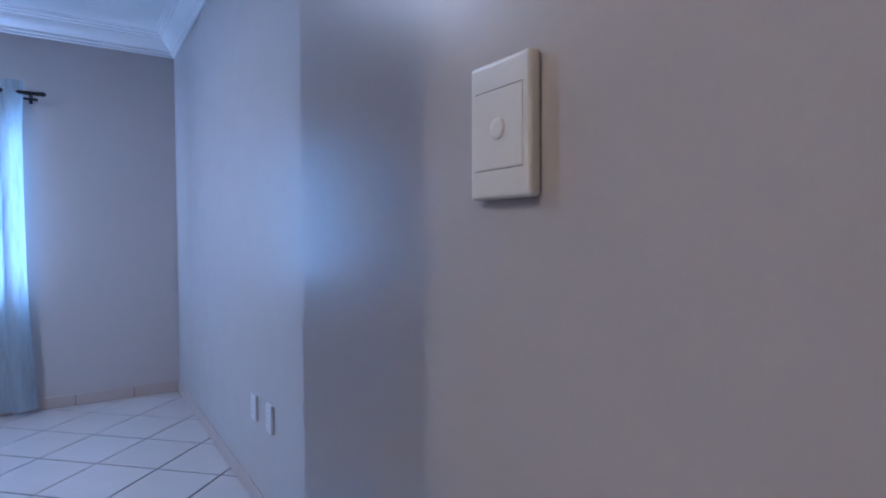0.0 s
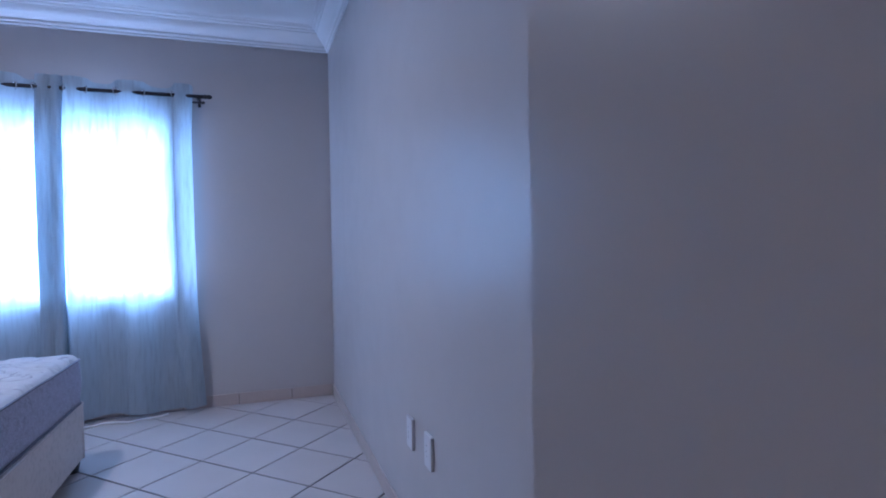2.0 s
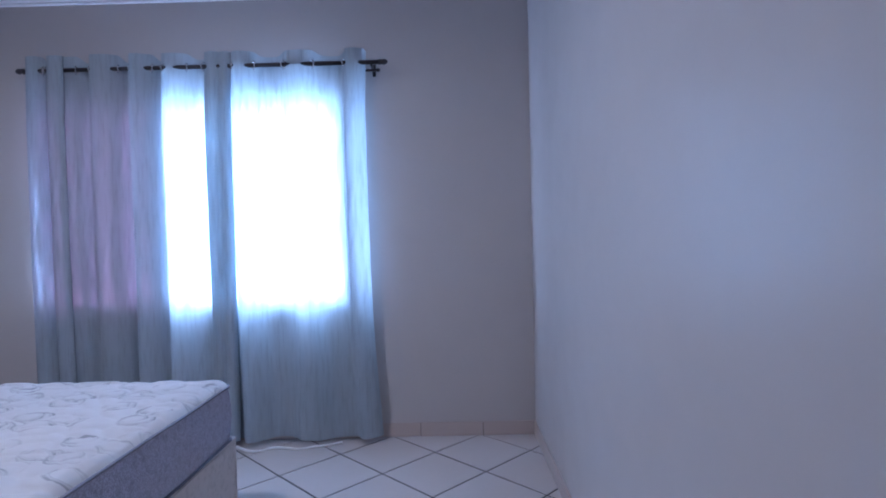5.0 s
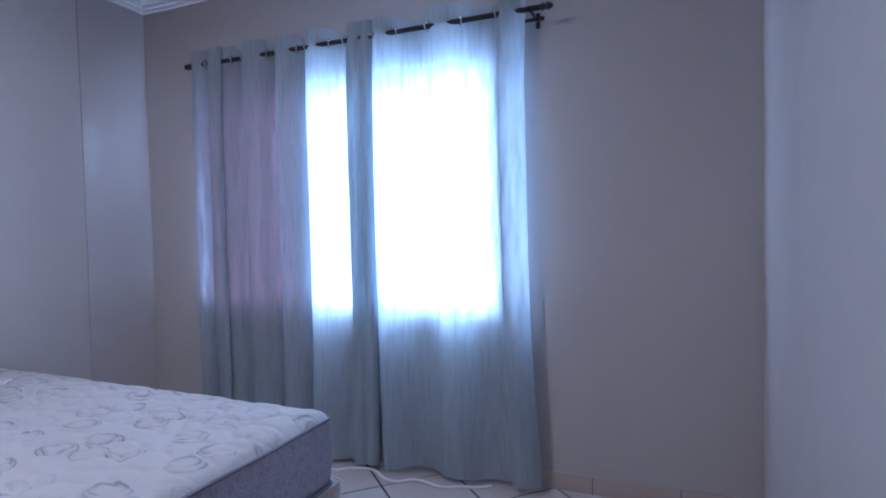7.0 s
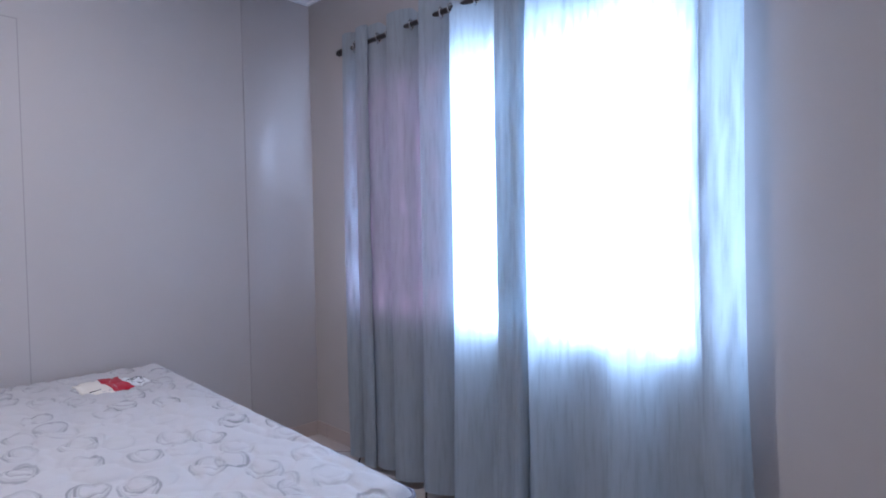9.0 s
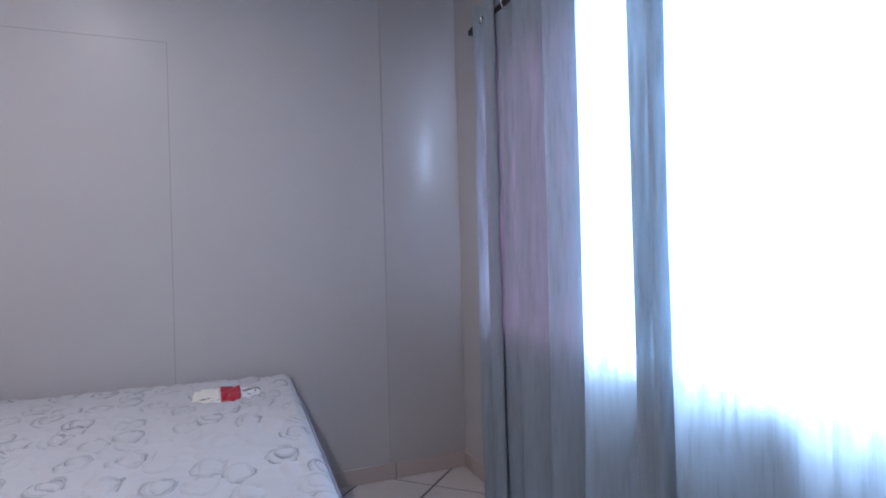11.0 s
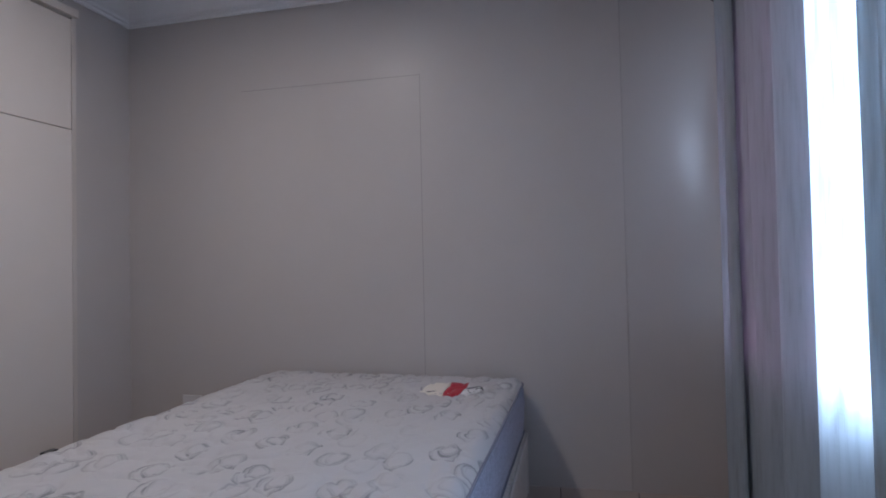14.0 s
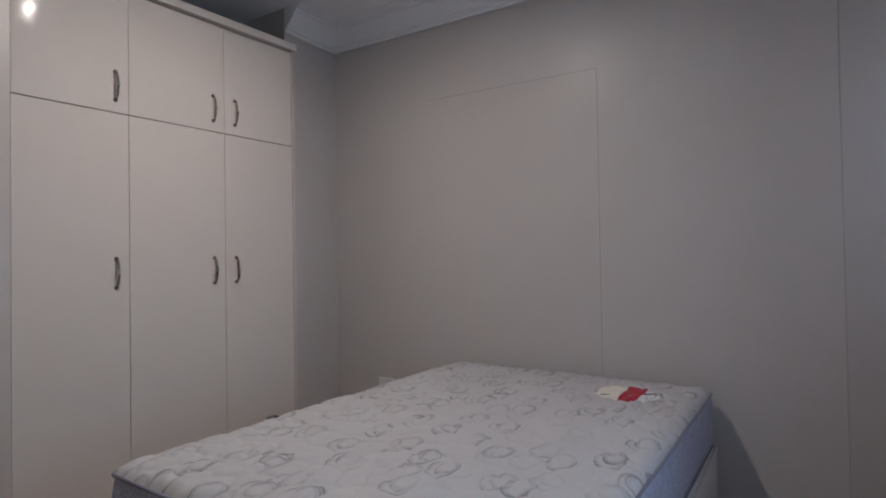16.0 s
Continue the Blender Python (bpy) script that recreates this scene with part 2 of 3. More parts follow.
def box(bm, lo, hi, bevel=0.0, seg=2, m=None):
    lo, hi = Vector(lo), Vector(hi)
    r = bmesh.ops.create_cube(bm, size=1.0)
    vs = r["verts"]
    bmesh.ops.scale(bm, vec=hi - lo, verts=vs)
    bmesh.ops.translate(bm, vec=(lo + hi) / 2, verts=vs)
    if bevel:
        es = list({e for v in vs for e in v.link_edges})
        vs = list({v for f in bmesh.ops.bevel(bm, geom=es, offset=bevel, segments=seg, profile=0.6, affect="EDGES")["faces"] for v in f.verts} | {v for v in vs if v.is_valid})
    if m is not None:
        bmesh.ops.transform(bm, matrix=m, verts=vs)
    return bm


def boxes(*pairs, bevel=0.0):
    bm = bmesh.new()
    for lo, hi in pairs:
        box(bm, lo, hi, bevel)
    return bm


def tube(bm, path, radius, sides=10, closed=False, taper=None):
    rings = []
    n = len(path)
    for i, p in enumerate(path):
        p = Vector(p)
        a = Vector(path[(i - 1) % n] if closed or i else path[0])
        b = Vector(path[(i + 1) % n] if closed or i < n - 1 else path[-1])
        d = (b - a).normalized()
        up = Vector((0, 0, 1)) if abs(d.z) < 0.9 else Vector((0, 1, 0))
        u = d.cross(up).normalized()
        w = d.cross(u)
        r = radius * (taper(i / max(1, n - 1)) if taper else 1)
        rings.append([bm.verts.new(p + (u * math.cos(k * math.tau / sides) + w * math.sin(k * math.tau / sides)) * r) for k in range(sides)])
    for i in range(n if closed else n - 1):
        r0, r1 = rings[i], rings[(i + 1) % n]
        for k in range(sides):
            bm.faces.new((r0[k], r0[(k + 1) % sides], r1[(k + 1) % sides], r1[k]))
    if not closed:
        bm.faces.new(rings[0][::-1])
        bm.faces.new(rings[-1])
    bmesh.ops.recalc_face_normals(bm, faces=bm.faces)
    return bm


def lathe(bm, profile, m=None, sides=24):
    """A body turned about z from (radius, height) pairs."""
    rings = [[bm.verts.new((r * math.cos(k * math.tau / sides), r * math.sin(k * math.tau / sides), z)) for k in range(sides)] for r, z in profile]
    for r0, r1 in zip(rings, rings[1:]):
        for k in range(sides):
            bm.faces.new((r0[k], r0[(k + 1) % sides], r1[(k + 1) % sides], r1[k]))
    bm.faces.new(rings[0][::-1])
    bm.faces.new(rings[-1])
    if m is not None:
        bmesh.ops.transform(bm, matrix=m, verts=[v for r in rings for v in r])
    return bm


# ---------------------------------------------------------------- the room
WEST, SOUTH, STEP_X, STEP_Y = -3.385, -3.20, -0.366, -3.921
TOP, THICK = 2.75, 0.18
WIN = (-2.87, -1.10, 0.82, 1.985)
LOBBY_W, LOBBY_END, HALL_Y = -1.25, -6.0, -4.45
WARD_L, WARD_R, WARD_Y = -1.485, -2.915, -3.09


def structure(name, bm, mat, label):
    return tagged(link(name, bm, mat), label, kind="structure")


x0, x1, z0, z1 = WIN
wall_north = structure("wall_north", boxes(
    ((WEST - THICK, 0, -0.1), (x0, THICK, TOP)), ((x1, 0, -0.1), (THICK, THICK, TOP)),
    ((x0, 0, -0.1), (x1, THICK, z0)), ((x0, 0, z1), (x1, THICK, TOP))), WALL, "greige satin-painted wall with a window opening")
wall_east = structure("wall_east", boxes(((0, STEP_Y, -0.1), (THICK, 0, TOP))), WALL, "greige satin-painted plain wall")
wall_lobby = structure("wall_lobby_east", boxes(((STEP_X, LOBBY_END, -0.1), (THICK, STEP_Y, TOP))), WALL, "greige painted wall block beside the entrance")
wall_west = structure("wall_west", boxes(((WEST - THICK, SOUTH - 0.65, -0.1), (WEST, 0, TOP))), WALL, "greige satin-painted wall with a filled-in doorway")
wall_south = structure("wall_south", boxes(
    ((WEST, SOUTH - 0.65, -0.1), (WARD_R - 0.026, SOUTH, TOP)), ((WARD_R - 0.026, SOUTH - 0.65, -0.1), (WARD_L + 0.012, SOUTH - 0.55, TOP)),
    ((WARD_L + 0.012, SOUTH - 0.65, -0.1), (LOBBY_W, SOUTH, TOP)), ((LOBBY_W - THICK, HALL_Y, -0.1), (LOBBY_W, SOUTH - 0.65, TOP)), ((WEST, HALL_Y, -0.1), (LOBBY_W - THICK, HALL_Y + 0.12, TOP))), WALL, "greige painted wall with a wardrobe niche")
wall_end = structure("wall_lobby_end", boxes(((WEST - THICK, LOBBY_END - THICK, -0.1), (THICK, LOBBY_END, TOP)), ((WEST - THICK, LOBBY_END, -0.1), (WEST, SOUTH - 0.65, TOP))), WALL, "greige painted wall closing the entrance passage")
ceiling = structure("ceiling", boxes(((WEST - THICK, LOBBY_END - THICK, TOP), (THICK, THICK, TOP + 0.12))), CEILING, "flat white painted ceiling")
floor = structure("floor", boxes(((WEST - 0.02, LOBBY_END, -0.16), (0.02, 0.02, -0.0035))), GROUT, "dark grout bed under diagonal floor tiles")

# filled joint lines of the closed doorway, and a long upright joint
for lo, hi, mat in (((-1.4285, 0.10), (-1.4245, 2.165), JOINT), ((-2.46, 2.161), (-1.4285, 2.165), JOINT), ((-0.430, 0.09), (-0.4262, 2.60), FAINT)):
    bm = bmesh.new()
    box(bm, (WEST - 0.002, lo[0], lo[1]), (WEST + 0.0010, hi[0], hi[1]))
    part("wall_joint", bm, mat, wall_west, "thin filled joint line in the plaster")

# added strip, glossier than the plaster, imitating the daylight patch beside the window corner
bm = bmesh.new()
box(bm, (WEST - 0.010, -0.4255, 0.084), (WEST + 0.004, -0.0005, 2.5995), 0.0012, 2)
part("sheen_strip", bm, SHEEN_STRIP, wall_west, "added glossy greige strip imitating a daylight patch beside the window corner")

# cornice: one moulded length along each wall, mitred in the corners
PROFILE = [(0, 2.600), (0.012, 2.600), (0.015, 2.608), (0.011, 2.613), (0.011, 2.617), (0.026, 2.621), (0.029, 2.630), (0.024, 2.635), (0.030, 2.641), (0.046, 2.652), (0.066, 2.672), (0.084, 2.694), (0.092, 2.706),
           (0.090, 2.711), (0.104, 2.715), (0.107, 2.723), (0.103, 2.727), (0.124, 2.731), (0.127, 2.738), (0.123, 2.741), (0.142, 2.743), (0.144, 2.7495), (0, 2.7495)]


def cornice(name, start, end, inward, mitre_a=1, mitre_b=1):
    a, b, n = Vector((*start, 0)), Vector((*end, 0)), Vector((*inward, 0))
    d = (b - a).normalized()
    bm = bmesh.new()
    r0 = [bm.verts.new(a + n * (o + 0.0005) + d * (o * mitre_a) + Vector((0, 0, z))) for o, z in PROFILE]
    r1 = [bm.verts.new(b + n * (o + 0.0005) - d * (o * mitre_b) + Vector((0, 0, z))) for o, z in PROFILE]
    k = len(PROFILE)
    for i in range(k):
        bm.faces.new((r0[i], r0[(i + 1) % k], r1[(i + 1) % k], r1[i]))
    bm.faces.new(r0)
    bm.faces.new(r1[::-1])
    bmesh.ops.recalc_face_normals(bm, faces=bm.faces)
    return structure(name, bm, CORNICE, "white moulded plaster cornice under the ceiling")


cornice("trim_cornice_north", (WEST, 0), (0, 0), (0, -1))
cornice("trim_cornice_west", (WEST, SOUTH), (WEST, 0), (1, 0))
cornice("trim_cornice_east", (0, 0), (0, STEP_Y), (-1, 0), 1, 0)
cornice("trim_cornice_south", (WARD_R - 0.026, SOUTH), (WEST, SOUTH), (0, 1), 0, 1)

# ---------------------------------------------------------------- window
window = tagged(new("window_1"), "white aluminium sliding window with two clear panes", "window", kind="structure")
window.matrix_basis = Matrix.Translation(((x0 + x1) / 2, 0.11, z0))
f = 0.045
part("window_frame", boxes(((x0, 0.07, z0), (x0 + f, 0.15, z1)), ((x1 - f, 0.07, z0), (x1, 0.15, z1)),
                           ((x0 + f, 0.07, z0), (x1 - f, 0.15, z0 + f)), ((x0 + f, 0.07, z1 - f), (x1 - f, 0.15, z1)), bevel=0.003), ALU, window)
xm = (x0 + x1) / 2
for a, b, y in ((x0 + f, xm + 0.02, 0.085), (xm - 0.02, x1 - f, 0.118)):
    s = 0.035
    sash = part("sash", boxes(((a, y, z0 + f), (a + s, y + 0.025, z1 - f)), ((b - s, y, z0 + f), (b, y + 0.025, z1 - f)),
                              ((a + s, y, z0 + f), (b - s, y + 0.025, z0 + f + s)), ((a + s, y, z1 - f - s), (b - s, y + 0.025, z1 - f)), bevel=0.002), ALU, window)
    pane = part("pane", boxes(((a + s, y + 0.010, z0 + f + s), (b - s, y + 0.014, z1 - f - s))), GLASS, sash, "clear glass pane")
    pane.visible_shadow = False
part("window_sill", boxes(((x0 - 0.02, -0.03, z0 - 0.028), (x1 + 0.02, 0.068, z0 - 0.001)), bevel=0.004), ALU, window, "narrow white sill")


# ---------------------------------------------------------------- curtains
def spline(points, u):
    """A smooth line through points, u from 0 to 1."""
    k = len(points) - 1
    f = min(max(u, 0), 1) * k
    i = min(int(f), k - 1)
    t = f - i
    p = [points[min(max(j, 0), k)] for j in (i - 1, i, i + 1, i + 2)]
    return tuple(0.5 * (2 * b + (c - a) * t + (2 * a - 5 * b + 4 * c - d) * t * t + (3 * b - a - 3 * c + d) * t ** 3) for a, b, c, d in zip(*p))


ROD_Y, ROD_Z = -0.120, 2.186


def curtain_sheet(folds, y_mid, swing, top, hem, columns, rows=66, flare=0.0, seed=1.0, dip=0.045, eyes=(), gap=0.0):
    bm = bmesh.new()
    grid = []
    for j in range(rows + 1):
        h = j * 0.006 / (top - hem) if j <= 26 else 26 * 0.006 / (top - hem) + (j - 26) / (rows - 26) * (1 - 26 * 0.006 / (top - hem))
        z = top + (hem - top) * h
        line = []
        for i in range(columns + 1):
            u = i / columns
            x, s = spline(folds, u)
            amp = swing * (1.0 + 0.35 * h)
            soft = noise.noise((x * 2.3 + seed * 7, h * 1.7, seed))
            fine = noise.noise((x * 9.0, h * 3.0, seed + 4))
            x += 0.022 * soft * h + flare * h * h * (u - 0.1)
            y = y_mid - amp * s * (1 - 0.25 * h * abs(soft)) + 0.012 * soft * h + 0.006 * fine * h
            if u < 0.05 and gap:
                y = min(y, -0.010 - gap * math.exp(-((z - 1.78) / 0.26) ** 2))
            settle = min(1.0, h / 0.15)
            x, y, zz = x - 0.016 * settle, y + 0.010 * settle, z
            if j < 9:
                zz += (-dip * max(0, -s) + 0.003 * fine) * (1 - j / 9)
            if j == rows:
                zz += 0.010 * soft + 0.008 * math.sin(x * 11 + seed)
            line.append(bm.verts.new((x, min(y, -0.010), zz)))
        grid.append(line)
    for r0, r1 in zip(grid, grid[1:]):
        for a, b, c, d in zip(r0, r0[1:], r1[1:], r1):
            m = (a.co + b.co + c.co + d.co) / 4
            if all((m.x - ex) ** 2 + (m.y - ROD_Y) ** 2 + (m.z - ROD_Z) ** 2 > 0.021 ** 2 for ex in eyes):
                bm.faces.new((a, d, c, b))
    return bm


# each cloth from its left edge to its right: place along the rod, and how far it stands before (+) or behind (-) it
LEFT_FOLDS = [(-2.890, -3.4), (-2.886, -1.8), (-2.876, -0.1), (-2.855, 0.65), (-2.805, 0.70), (-2.776, 0.1), (-2.762, -0.55), (-2.745, -0.1), (-2.742, 0.6), (-2.715, 1.0), (-2.665, 1.0), (-2.645, 0.6), (-2.69, 0.40),
              (-2.655, 0.30), (-2.605, 0.20), (-2.572, -0.15), (-2.54, -0.75), (-2.505, -0.5), (-2.490, 0.1), (-2.497, 0.65), (-2.465, 0.95), (-2.40, 0.75), (-2.345, 0.0), (-2.31, -0.75), (-2.275, -0.4), (-2.262, 0.2), (-2.272, 0.7), (-2.245, 0.95),
              (-2.195, 0.6), (-2.152, 0.0), (-2.12, -0.65), (-2.090, -0.5), (-2.080, -0.1), (-2.090, 0.45), (-2.055, 0.65), (-2.005, 0.45), (-1.955, 0.0), (-1.905, -0.6), (-1.87, -0.6),
              (-1.845, -0.5), (-1.856, -0.1), (-1.842, 0.45), (-1.80, 0.80), (-1.770, 0.45), (-1.750, 0.65), (-1.726, 0.75), (-1.708, 0.4), (-1.703, 0.0), (-1.725, -0.2), (-1.79, -0.1)]
RIGHT_FOLDS = [(-1.74, -0.45), (-1.80, -0.45), (-1.845, -0.7), (-1.82, -1.0), (-1.76, -0.95), (-1.710, -0.75), (-1.690, -0.4), (-1.682, 0.1), (-1.692, 0.55), (-1.665, 0.80), (-1.62, 0.55), (-1.574, 0.0),
               (-1.53, -0.5), (-1.45, -0.55), (-1.405, -0.05), (-1.375, 0.5), (-1.30, 0.55), (-1.240, 0.0), (-1.19, -0.5), (-1.10, -0.6), (-1.058, -0.05), (-1.052, 0.6), (-1.01, 0.85), (-0.972, 0.5),
               (-0.955, 0.25), (-0.945, -0.1), (-0.938, -0.3)]

for folds, label, flare, seed in ((LEFT_FOLDS, "blue-grey linen eyelet curtain drawn across the window", 0.0, 1.3),
                                  (RIGHT_FOLDS, "blue-grey linen eyelet curtain glowing with daylight", 0.062, 5.1)):
    cur = empty("curtain", (sum(p[0] for p in folds) / len(folds), ROD_Y, 0.03), label, "curtain", "curtains at the window")
    eyes = []
    for (xa, sa), (xb, sb) in zip(folds, folds[1:]):
        if (sa > 0.0) != (sb > 0.0):
            ex = xa + (xb - xa) * sa / (sa - sb)
            if -2.868 < ex < -0.952:
                eyes.append((ex, 28 if sb > sa else -28))
    part("cloth", curtain_sheet(folds, ROD_Y + 0.008, 0.040, ROD_Z + 0.077, 0.035, 300, flare=flare, seed=seed, eyes=[e[0] for e in eyes], gap=0.06 if folds is LEFT_FOLDS else 0.0), CURTAIN, cur, smooth=True)
    for ex, lean in eyes:
        c, turn = Vector((ex, ROD_Y, ROD_Z)), radians(lean)
        ring = [c + Vector((math.sin(turn) * 0.0235 * math.cos(k * math.tau / 20), math.cos(turn) * 0.0235 * math.cos(k * math.tau / 20), 0.0235 * math.sin(k * math.tau / 20))) for k in range(20)]
        part("eyelet", tube(bmesh.new(), ring, 0.0042, 6, True), CHROME, cur, "chrome eyelet ring", True)

INNER_FOLDS = [(-2.858, 0.2), (-2.78, -0.4), (-2.79, 0.2), (-2.72, 0.6), (-2.69, -0.3), (-2.72, 0.3), (-2.62, -0.5), (-2.58, 0.6), (-2.64, -0.1), (-2.54, -0.6), (-2.50, 0.6),
               (-2.55, 0.0), (-2.43, -0.5), (-2.37, 0.2), (-2.44, 0.4), (-2.36, -0.3), (-2.29, 0.4), (-2.22, -0.4), (-2.17, 0.5), (-2.23, 0.1), (-2.16, -0.5), (-2.12, 0.3), (-2.17, 0.6), (-2.105, -0.1)]
inner = empty("inner_curtain", (-2.49, -0.075, 0.06), "dusty pink inner curtain bunched behind the linen", "curtain")
part("cloth", curtain_sheet(INNER_FOLDS, -0.060, 0.016, 2.140, 0.06, 90, seed=9.2, dip=0.0), INNER, inner, smooth=True)

rail = empty("curtain_rod", (-1.84, 0, ROD_Z), "dark double curtain rod on wall brackets", "curtain rod")
part("rod", tube(bmesh.new(), [(-2.88, ROD_Y, ROD_Z), (-2.0, ROD_Y, ROD_Z), (-0.865, ROD_Y, ROD_Z)], 0.0125, 14), ROD, rail, smooth=True)
part("rear_rod", tube(bmesh.new(), [(-2.86, -0.060, ROD_Z - 0.028), (-0.885, -0.060, ROD_Z - 0.028)], 0.008, 12), ROD, rail, smooth=True)
for x, d in ((-0.865, 1), (-2.88, -1)):
    prof = [(0.0125, 0), (0.017, 0.004), (0.017, 0.010), (0.011, 0.014), (0.016, 0.024), (0.017, 0.032), (0.012, 0.044), (0.004, 0.052)]
    part("finial", lathe(bmesh.new(), prof, pose(x, ROD_Y, ROD_Z, 0, 90 * d, 0), 16), ROD, rail, smooth=True)
    part("rear_finial", lathe(bmesh.new(), [(0.008, 0), (0.011, 0.004), (0.010, 0.016), (0.003, 0.022)], pose(x - d * 0.02, -0.060, ROD_Z - 0.028, 0, 90 * d, 0), 12), ROD, rail, smooth=True)
for x in (-0.905, -2.845):
    bm = boxes(((x - 0.010, -0.004, ROD_Z - 0.050), (x + 0.010, 0, ROD_Z + 0.02)), ((x - 0.006, ROD_Y - 0.012, ROD_Z - 0.024), (x + 0.006, -0.004, ROD_Z - 0.014)), bevel=0.0015)
    tube(bm, [(x, ROD_Y + 0.015 * math.cos(a), ROD_Z + 0.015 * math.sin(a)) for a in [radians(180 + 20 * k) for k in range(10)]], 0.004, 8)
    part("bracket", bm, ROD, rail)

cable = empty("cable", (-1.55, -0.14, 0.0), "white cable lying on the tiles under the curtain hem", "cable")
cpts = [(-2.02, -0.16), (-1.95, -0.19), (-1.86, -0.13), (-1.76, -0.12), (-1.66, -0.19), (-1.58, -0.20), (-1.52, -0.155), (-1.44, -0.165), (-1.36, -0.185), (-1.28, -0.15), (-1.20, -0.13), (-1.14, -0.09)]
part("cord", tube(bmesh.new(), [(*spline(cpts, k / 60), 0.0075) for k in range(61)], 0.0075, 8), CORD, cable, smooth=True)

# ---------------------------------------------------------------- bed
BED = pose(-2.394, -1.625, 0, 0, 0, -1.5)
ML, MW, MZ0, MZ1 = 1.900, 1.352, 0.362, 0.613
SEAM_Z = MZ1 - 0.020


def rounded(length, width, r, seg=7):
    pts = []
    for sx, sy, a0 in ((1, 1, 0), (-1, 1, 90), (-1, -1, 180), (1, -1, 270)):
        for k in range(seg + 1):
            a = radians(a0 + 90 * k / seg)
            pts.append((sx * (length / 2 - r) + r * math.cos(a), sy * (width / 2 - r) + r * math.sin(a)))
    return pts


def dense(pts, step=0.03):
    out = []
    for (ax, ay), (bx, by) in zip(pts, pts[1:] + pts[:1]):
        n = max(1, round(math.hypot(bx - ax, by - ay) / step))
        out += [(ax + (bx - ax) * k / n, ay + (by - ay) * k / n) for k in range(n)]
    return out


mattress = empty("mattress", BED @ Matrix.Translation((0, 0, MZ0)), "white patterned mattress with grey border, without bedding", "mattress")
outline = dense(rounded(ML, MW, 0.035))
bm = bmesh.new()
loops = []
for k in range(9):
    h = k / 8
    z = MZ0 + 0.004 + (SEAM_Z - MZ0 - 0.004) * h
    bulge = 0.010 * math.sin(math.pi * h)
    line = []
    for x, y in outline:
        n = noise.noise((x * 5, y * 5, z * 9)) * 0.004
        q = 1 + (bulge + n) / 0.9
        line.append(bm.verts.new(BED @ Vector((x * q, y * q, z))))
    loops.append(line)
for r0, r1 in zip(loops, loops[1:]):
    for k in range(len(outline)):
        bm.faces.new((r0[k], r0[(k + 1) % len(outline)], r1[(k + 1) % len(outline)], r1[k]))
bm.faces.new(loops[0][::-1])
part("border", bm, BORDER, mattress, "speckled grey border cloth", True)

def quilt_height(x, y):
    """Puffed pockets between stitched valleys, flat at the rim."""
    wx = x + 0.035 * noise.noise((x * 5, y * 5, 3.0)) + 0.012 * noise.noise((x * 17, y * 17, 8.0))
    wy = y + 0.035 * noise.noise((x * 5, y * 5, 11.0)) + 0.012 * noise.noise((x * 17, y * 17, 6.0))
    d = noise.voronoi((wx * 7.5, wy * 10.5, 0.5))[0]
    valley = min(1.0, max(0.0, (d[1] - d[0]) / 0.30))
    puff = math.sin(valley * math.pi / 2) ** 0.8
    swirl = abs(noise.noise((wx * 13, wy * 15, 4.0)))
    crease = 1 - min(1.0, swirl / 0.10)
    return 0.0115 * puff - 0.004 * crease + 0.004 * noise.noise((x * 3, y * 3, 2.0))


NX, NY, CORNER = 210, 152, 0.035
bm = bmesh.new()
grid = []
for j in range(NY + 1):
    row = []
    for i in range(NX + 1):
        x, y = ML * (i / NX - 0.5), MW * (j / NY - 0.5)
        cx, cy = abs(x) - (ML / 2 - CORNER), abs(y) - (MW / 2 - CORNER)
        if cx > 0 and cy > 0:
            pull = max(cx, cy) / math.hypot(cx, cy)
            x = math.copysign(ML / 2 - CORNER + cx * pull, x)
            y = math.copysign(MW / 2 - CORNER + cy * pull, y)
            edge = CORNER - math.hypot(cx, cy) * pull
        else:
            edge = min(-cx, -cy) + CORNER
        edge = max(0.0, edge)
        lift = 0.021 * (1 - math.exp(-edge / 0.012)) + quilt_height(x, y) * min(1.0, edge / 0.035)
        row.append(bm.verts.new(BED @ Vector((x, y, SEAM_Z + lift))))
    grid.append(row)
for r0, r1 in zip(grid, grid[1:]):
    for i in range(NX):
        bm.faces.new((r0[i], r0[i + 1], r1[i + 1], r1[i]))
part("quilted_top", bm, TICKING, mattress, "white knitted top with grey ring drawings", True)
for z in (SEAM_Z, MZ0 + 0.006):
    line = [BED @ Vector((x * 1.004, y * 1.004, z + 0.003 * noise.noise((x * 6, y * 6, z)))) for x, y in outline]
    part("piping", tube(bmesh.new(), line, 0.0052, 6, True), PIPING, mattress, "dark blue-grey piping", True)
bm = bmesh.new()
box(bm, (0.33, -MW / 2 - 0.016, SEAM_Z + 0.004), (0.375, -MW / 2 + 0.010, SEAM_Z + 0.022), 0.004, m=BED)
part("pull_tab", bm, FOOT, mattress, "small dark pull tab on the edge")

label_card = empty("mattress_label", (-3.03, -1.20, MZ1 + 0.012), "red and cream maker's label sewn on the mattress", "label")
TO_BED = BED.inverted()


def top_z(x, y):
    p = TO_BED @ Vector((x, y, 0))
    return SEAM_Z + 0.021 + quilt_height(p.x, p.y)


